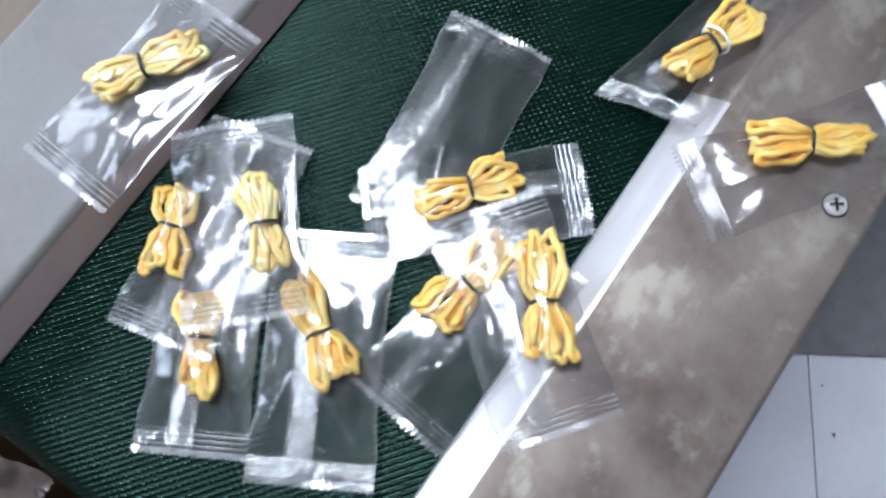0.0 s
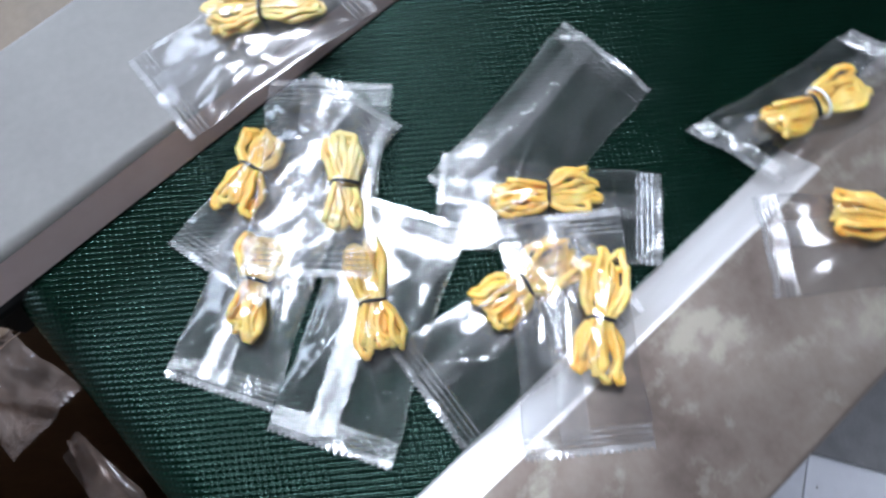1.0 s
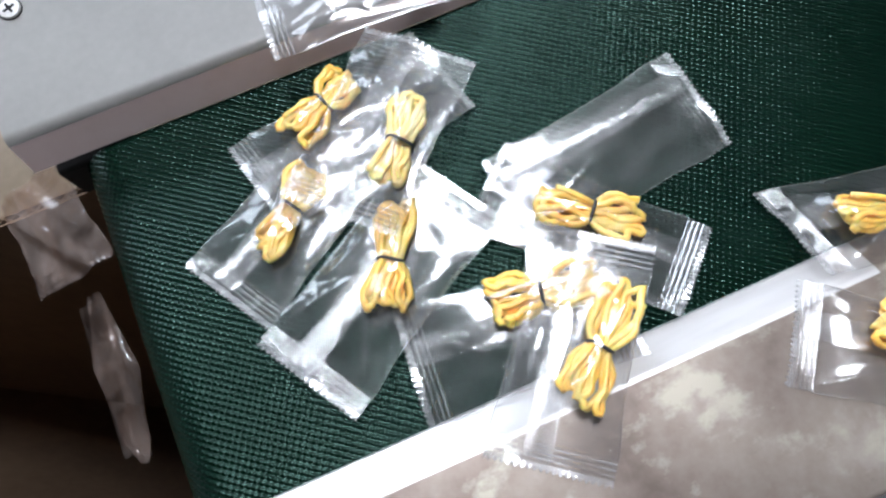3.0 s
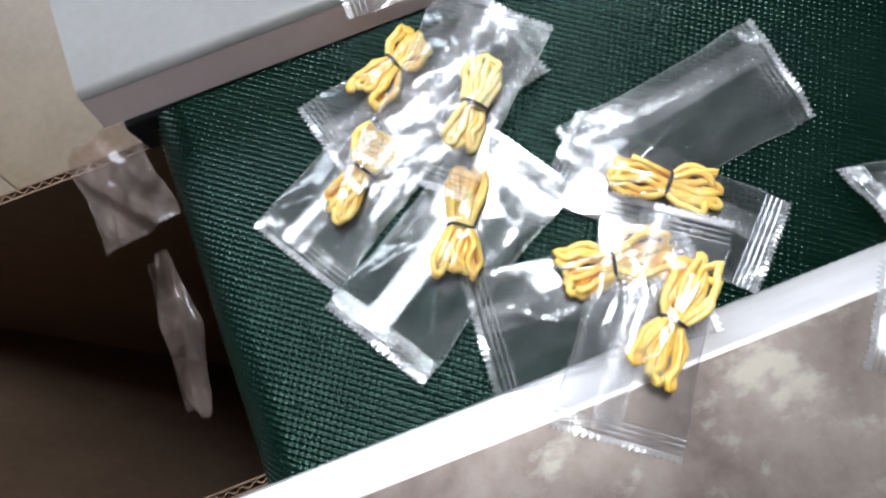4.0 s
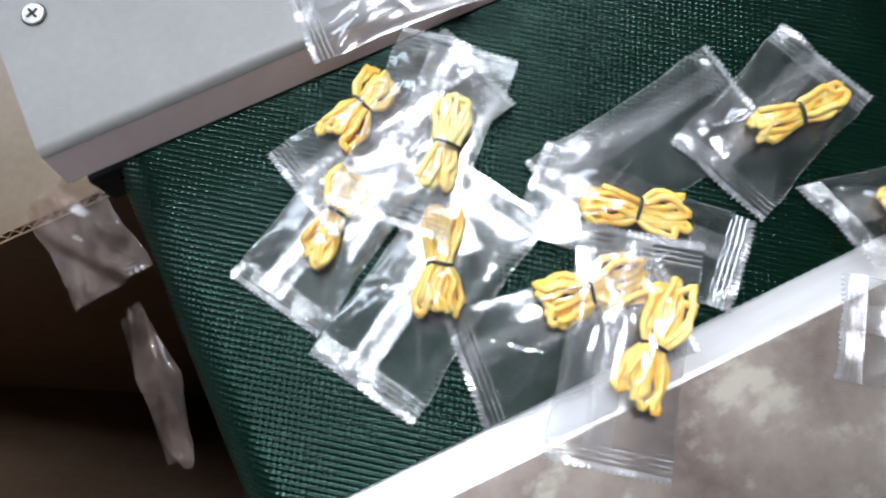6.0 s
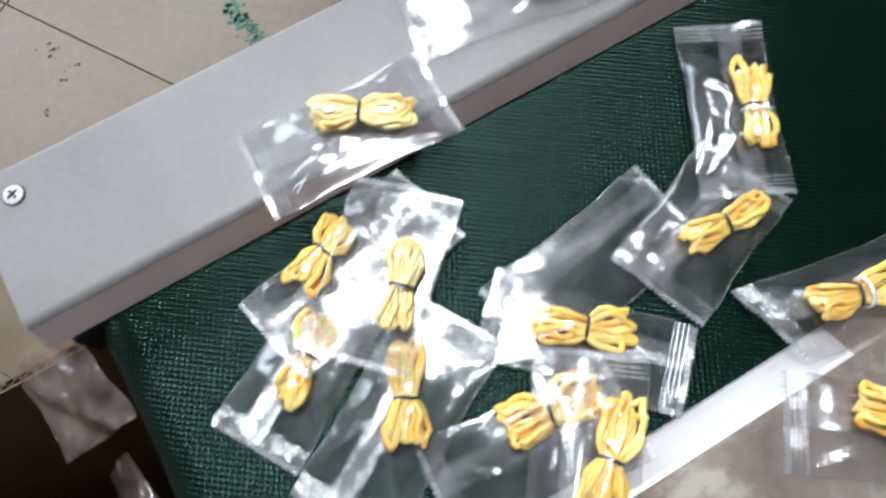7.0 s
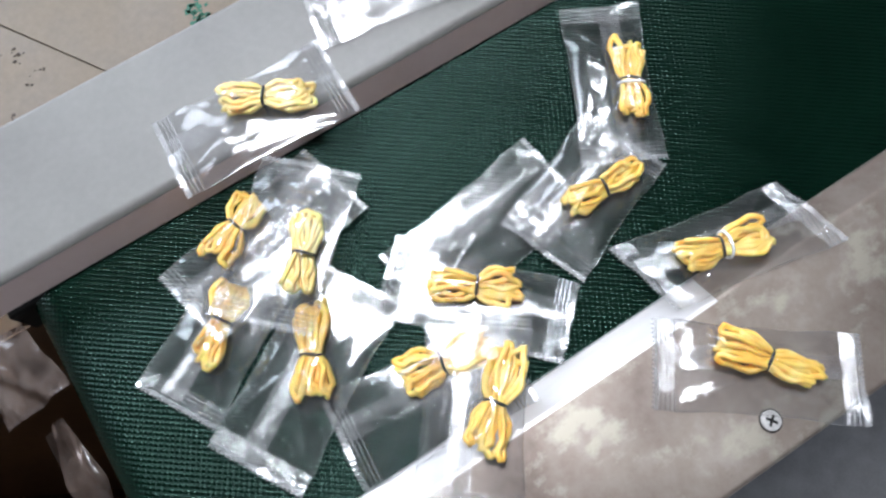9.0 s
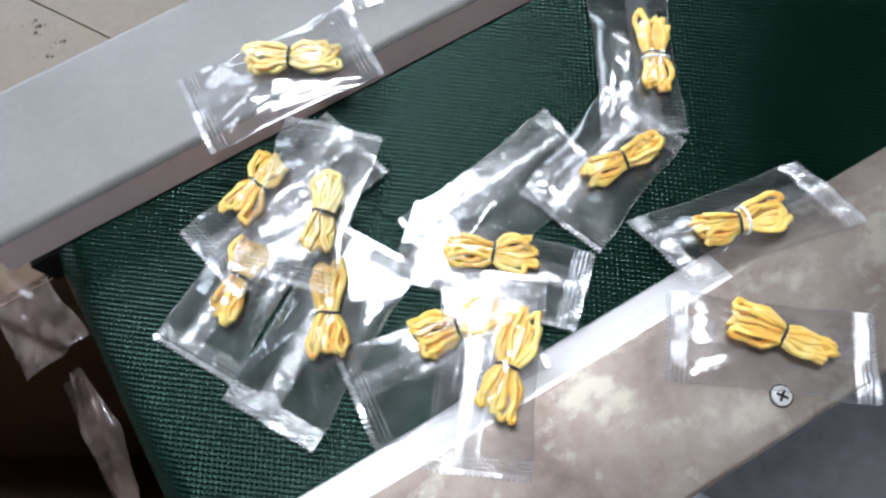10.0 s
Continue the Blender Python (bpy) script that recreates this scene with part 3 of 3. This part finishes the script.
        # a highlight on the film's crease, built as a white loop
        if film_glint:
            loop = [(0.0022 + 0.0012 * _m.sin(t), 0.0066 * _m.cos(t), 0.0048 * _m.sin(t) + 0.0006) for t in np.linspace(0, 2 * _m.pi, 28, endpoint=False)]
            part("glint_arc", *sweep(loop, 0.0007, 6, True), GLINT_WHITE, cord, "white strip")
    return top


def local(place, yaw, wx, wy):
    """A world point in a packet's own plane."""
    dx, dy = wx - place[0], wy - place[1]
    c, q = _m.cos(radians(yaw)), _m.sin(radians(yaw))
    return dx * c + dy * q, -dx * q + dy * c


TIED = "clear plastic sachet of tied yellow cord"


def packet(place, yaw, centre, turn, blen, seed, note, **more):
    bx, by = local(place, yaw, *centre)
    return sachet(place, yaw, bundle=(bx, by, turn - yaw, blen), seed=seed, label=TIED + note, **more)


# on the side rails
packet((-0.0448, 0.1256, ZL + 0.0006), -2.5, (-0.0364, 0.1300), -28, 0.041, 11, " on the painted rail", pale=True, width=0.047, lifts=(0.0045, 0, 0.0045, 0))
packet((0.050, 0.1560, ZL + 0.0015), -9, (0.0613, 0.1590), -42, 0.044, 12, " far along the rail", pale=True, puff=0.0022, lifts=(0, 0.0055, 0, 0.0045))
packet((0.148, 0.1440, ZL + 0.0006), 4, (0.136, 0.1440), -10, 0.042, 13, " beside another sachet", pale=True)
packet((0.0862, -0.1015, ZR + 0.0004), -37.4, (0.0916, -0.0995), -52, 0.043, 14, " on the stained rail", length=0.095, width=0.042, puff=0.0020, lifts=(0.0005, 0, 0.0032, 0.0006))
packet((0.1139, -0.0475, 0.0085), -10.5, (0.1075, -0.0466), -15.5, 0.042, 15, " over the rail's edge", width=0.040, shear=-0.35, lifts=(0.003, -0.004, 0.003, -0.003), film_glint=True)
# in the heap on the belt
sachet((0.0208, 0.0220, 0.0006), 8.6, length=0.0957, width=0.0475, seed=21, label="empty flat clear plastic sachet on the belt", puff=0.0010, seam_at=0.45, lifts=(0, 0.005, 0, 0.005))
packet((-0.1070, 0.0513, 0.0006), 30.5, (-0.1079, 0.0514), 40.7, 0.038, 22, " under the heap", width=0.044)
packet((-0.0454, -0.0317, 0.0006), -5.1, (-0.0318, -0.0215), -6.8, 0.041, 23, " flat on the belt", length=0.089, width=0.047, lifts=(0, 0.0045, 0.008, 0.0055), puff=0.003)
packet((-0.0725, 0.0748, 0.0060), 14, (-0.0800, 0.0875), 25, 0.034, 24, " partly under another", length=0.0957, lifts=(0.004, 0.001, -0.003, -0.0045))
packet((-0.0860, 0.0080, 0.0050), 30.6, (-0.0799, 0.0129), 62, 0.044, 25, " across the heap", length=0.098, width=0.049, lifts=(0, 0, 0.004, 0.004))
packet((-0.0009, -0.0041, 0.0060), -47.9, (0.0015, 0.0001), -34.5, 0.041, 26, " across its neighbours", width=0.041, lifts=(-0.003, -0.003, 0.001, -0.004))
packet((-0.0306, -0.0461, 0.0110), 53.4, (-0.0217, -0.0498), 42.8, 0.045, 27, " leaning on the rail", width=0.048, lifts=(-0.001, -0.001, 0.004, 0.002))
packet((-0.0632, 0.0632, 0.0190), 43.4, (-0.0591, 0.0517), 50, 0.037, 28, " topping the heap", length=0.081, width=0.050, pale=True, lifts=(0.004, -0.002, 0.003, -0.001), puff=0.0085)
# the two that slide in along the belt
LATE = packet((0.0725, 0.0112, 0.0040), 21, (0.0808, 0.0079), -2.6, 0.040, 31, " newly slid in", length=0.076, width=0.049)
LAST = packet((0.1185, 0.0530, 0.0062), -118, (0.1248, 0.0465), -121.5, 0.042, 32, " over another sachet", width=0.042, film_glint=True, lifts=(0, 0, 0.002, 0.004))


def hanging(place, yaw, seed, **more):
    """An empty, dusty packet that hangs over the belt's end."""
    return sachet(place, yaw, seed=seed, film=OLD_FILM, label="empty dusty plastic sachet hanging at the belt's end", puff=0.004, **more)


def crumple(p, q, h):
    """Large folds of a crushed packet."""
    def tri(v):
        return 2 * np.abs(v - np.floor(v) - 0.5) - 0.5
    return lambda x, y: h * (tri((x + 0.6 * y) / 0.046 + p) + 0.8 * tri((y - 0.5 * x) / 0.031 + q) + 0.45 * tri((x - 1.4 * y) / 0.028 + p + q) + 0.15 * tri((y + 2 * x) / 0.02 + q))


hanging((-0.2130, 0.0995, -0.030), 100, 41, length=0.060, width=0.050, tilt=(-38, 8), lifts=(0, 0.006, 0.0, 0.008), shear=0.3, hook=crumple(0.4, 1.0, 0.0034))
crush = crumple(2.0, 0.3, 0.0042)
hanging((-0.2150, 0.0290, -0.047), 75, 42, length=0.086, width=0.018, tilt=(30, -33), lifts=(0.004, 0, 0.01, 0.0), hook=lambda x, y: 0.75 * np.abs(y + 0.08 * x) + crush(x, y),
        taper=((-0.5, -0.38, 0.1, 0.32, 0.5), (0.18, 0.55, 1.0, 0.55, 0.3)))


# ---- the carton under the belt's end ----
def carton():
    x0, x1, y0, y1, z0, z1 = -0.42, -0.183, -0.050, 0.137, FLOOR + 0.001, -0.067
    c = tagged(new("cardboard_box"), "open brown corrugated cardboard box below the belt's end", "box")
    c.location = ((x0 + x1) / 2, (y0 + y1) / 2, z0)
    inv = Matrix.Translation(-Vector(c.location))
    th, li = 0.0052, 0.0009
    def wallpiece(a, b, name="wall"):
        """Two liners with the wavy flute between them, from a to b (plan)."""
        a, b = Vector((*a, 0)), Vector((*b, 0))
        d = (b - a).normalized()
        n = Vector((-d.y, d.x, 0))
        ln = (b - a).length
        verts, faces = [], []
        def strip(line, close=False):
            s0 = len(verts)
            for p in line:
                verts.append(p + Vector((0, 0, z0)))
                verts.append(p + Vector((0, 0, z1)))
            k = len(line)
            for i in range(k if close else k - 1):
                j = (i + 1) % k
                faces.append((s0 + 2 * i, s0 + 2 * j, s0 + 2 * j + 1, s0 + 2 * i + 1))
            if close and k == 4:
                faces.append(tuple(s0 + 2 * i + 1 for i in range(4)))
        for o in (0, th - li):
            strip([a + n * o, b + n * o, b + n * (o + li), a + n * (o + li)], True)
        m = int(ln / 0.0017)
        def flute(i, o):
            q = (ln * i / m) / 0.0068
            return a + d * (ln * i / m) + n * (th / 2 + (th / 2 - li - 0.0003) * (4 * abs(q - _m.floor(q) - 0.5) - 1) + o)
        s0 = len(verts)
        line = [flute(i, -0.00035) for i in range(m + 1)] + [flute(i, 0.00035) for i in range(m, -1, -1)]
        strip(line, True)
        k = len(line)
        faces += [tuple(s0 + 2 * q + 1 for q in (i, i + 1, k - 2 - i, k - 1 - i)) for i in range(m)]
        ob = part(name, verts, faces, CARD, c, smooth=False)
        ob.matrix_local = inv
    wallpiece((x0, y0), (x1, y0))
    wallpiece((x1 - 0.005, y0 + 0.006), (x1 - 0.005, y1))
    wallpiece((x1, y1), (x0, y1))
    wallpiece((x0, y1 - 0.001), (x0, y0 + 0.001))
    b = slab("bottom", x0 + 0.006, x1 - 0.012, y0 + 0.006, y1 - 0.006, z0 + 0.002, z0 + 0.007, CARD, c, b=0)
    b.matrix_local = inv


carton()


# ---- the floor ----
def floor():
    f = tagged(slab("floor", -2.7, 3.1, -2.7, 2.7, FLOOR - 0.1, FLOOR - 0.006, GROUT, b=0), "tiled floor with dark joints", "floor", kind="structure")
    a = radians(32.5)
    e, g = Vector((_m.cos(a), _m.sin(a), 0)), Vector((-_m.sin(a), _m.cos(a), 0))
    c0, d0 = 0.630, 0.305             # joint lines across and along
    meshes = {}
    for mat in (TILE_WARM_LIT, TILE_COOL_LIT):
        me = bpy.data.meshes.new("tile")
        v, fc = box_mesh(-0.2985, 0.2985, -0.2985, 0.2985, -0.0065, 0.0, 0.0008)
        me.from_pydata([tuple(q) for q in v], [], fc)
        me.materials.append(mat)
        meshes[mat.name] = me
    for i in range(-10, 11):
        for j in range(-10, 11):
            p = e * (d0 + 0.6 * (i + 0.5)) + g * (c0 + 0.6 * (j + 0.5))
            if not (-3.02 < p.x < 3.42 and -3.02 < p.y < 3.02):
                continue
            # the difference in light between the conveyor's two sides is painted per tile
            mat = TILE_WARM_LIT if p.y > 0.1 else TILE_COOL_LIT
            if -2.18 < p.x < 2.58 and -2.18 < p.y < 2.18:
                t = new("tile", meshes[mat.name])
            else:                     # cut along the walls
                poly = [p + e * (0.2985 * q) + g * (0.2985 * r) for q, r in ((-1, -1), (1, -1), (1, 1), (-1, 1))]
                for axis, lim, sg in ((0, -2.598, 1), (0, 2.998, -1), (1, -2.598, 1), (1, 2.598, -1)):
                    keep = []
                    for k in range(len(poly)):
                        m, n = poly[k], poly[(k + 1) % len(poly)]
                        dm, dn = (m[axis] - lim) * sg, (n[axis] - lim) * sg
                        if dm >= 0:
                            keep.append(m)
                        if dm * dn < 0:
                            keep.append(m.lerp(n, dm / (dm - dn)))
                    poly = keep
                    if len(poly) < 3:
                        break
                if len(poly) < 3:
                    continue
                k = len(poly)
                flat = [((q - p).dot(e), (q - p).dot(g)) for q in poly]
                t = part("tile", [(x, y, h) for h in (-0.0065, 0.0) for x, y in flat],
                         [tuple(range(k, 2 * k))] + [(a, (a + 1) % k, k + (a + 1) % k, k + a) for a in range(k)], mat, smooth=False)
            t.parent = f
            t.matrix_local = pose(p.x, p.y, FLOOR, 0, 0, 32.5)


floor()


def fleck_patch(name, label, category, spots, material, seed):
    """Small flat flecks of paint or dirt on the tiles."""
    rng = random.Random(seed)
    verts, faces = [], []
    for x, y, r in spots:
        k = rng.randint(6, 9)
        s0 = len(verts)
        for h in (0.0002, 0.0007):
            for i in range(k):
                w = 2 * _m.pi * i / k
                q = r * rng.uniform(0.6, 1.25) * (1 if h < 0.0005 else 0.85)
                verts.append((x + q * _m.cos(w), y + q * _m.sin(w) * 0.8, FLOOR + h))
        faces.append(tuple(range(s0 + k, s0 + 2 * k)))
        faces += [(s0 + i, s0 + (i + 1) % k, s0 + k + (i + 1) % k, s0 + k + i) for i in range(k)]
    return tagged(part(name, verts, faces, material, smooth=False), label, category, kind="stuff")


rg = random.Random(5)
spots = []
for i in range(120):
    q = rg.random()
    x = -0.020 + 0.024 * q + rg.gauss(0, 0.012)
    y = 0.960 - 0.115 * q + rg.gauss(0, 0.010)
    spots.append((x, y, rg.uniform(0.002, 0.0075) * (1.1 - 0.5 * q)))
fleck_patch("paint_splash", "dried flecks of green paint on the floor tiles", "paint", spots, GREEN_PAINT, 6)
spots = []
for cx, cy, n, sp in ((-0.362, 1.052, 9, 0.012), (-0.335, 0.995, 6, 0.010), (-0.37, 0.98, 3, 0.006), (-0.417, 0.93, 4, 0.005), (0.0, 0.85, 2, 0.004), (0.252, -0.555, 2, 0.004), (0.31, -0.50, 1, 0.003)):
    spots += [(cx + rg.gauss(0, sp), cy + rg.gauss(0, sp), rg.uniform(0.0015, 0.005)) for i in range(n)]
fleck_patch("floor_specks", "dark specks of dirt on the floor tiles", "dirt", spots, DIRT, 7)


def mat():
    """A flat grey area, slightly raised, beside the conveyor."""
    a = radians(32.5)
    ob = tagged(part("grey_floor_area", *box_mesh(0, 1.3, -1.6, 0.0, 0.0, 0.008, 0.003), GREY_FLOOR, smooth=False), "flat grey area on the floor beside the conveyor", "mat")
    ob.matrix_world = pose(0.0, 0.0, FLOOR + 0.0005, 0, 0, 32.5) @ pose(0.042, -0.2, 0)


mat()


# ---- what moves ----
def motions():
    """The two newest packets lie up the belt, then slide down to the heap one after the other."""
    end = LATE.matrix_world.copy()
    walk(LATE, [(0.0, pose(0.335, 0.030, 0.0012, 0, 0, 40)), (5.30, pose(0.335, 0.030, 0.0012, 0, 0, 40)), (5.50, pose(0.24, 0.026, 0.008, 0, 0, 34)),
                (5.72, pose(0.115, 0.016, 0.006, 0, 0, 22)), (5.85, end), (10.0, end)])
    end = LAST.matrix_world.copy()
    walk(LAST, [(0.0, pose(0.335, 0.075, 0.0012, 0, 0, -95)), (5.55, pose(0.335, 0.075, 0.0012, 0, 0, -95)), (5.78, pose(0.27, 0.070, 0.014, 0, 0, -104)),
                (6.02, pose(0.155, 0.056, 0.012, 0, 0, -114)), (6.15, end), (10.0, end)])


motions()
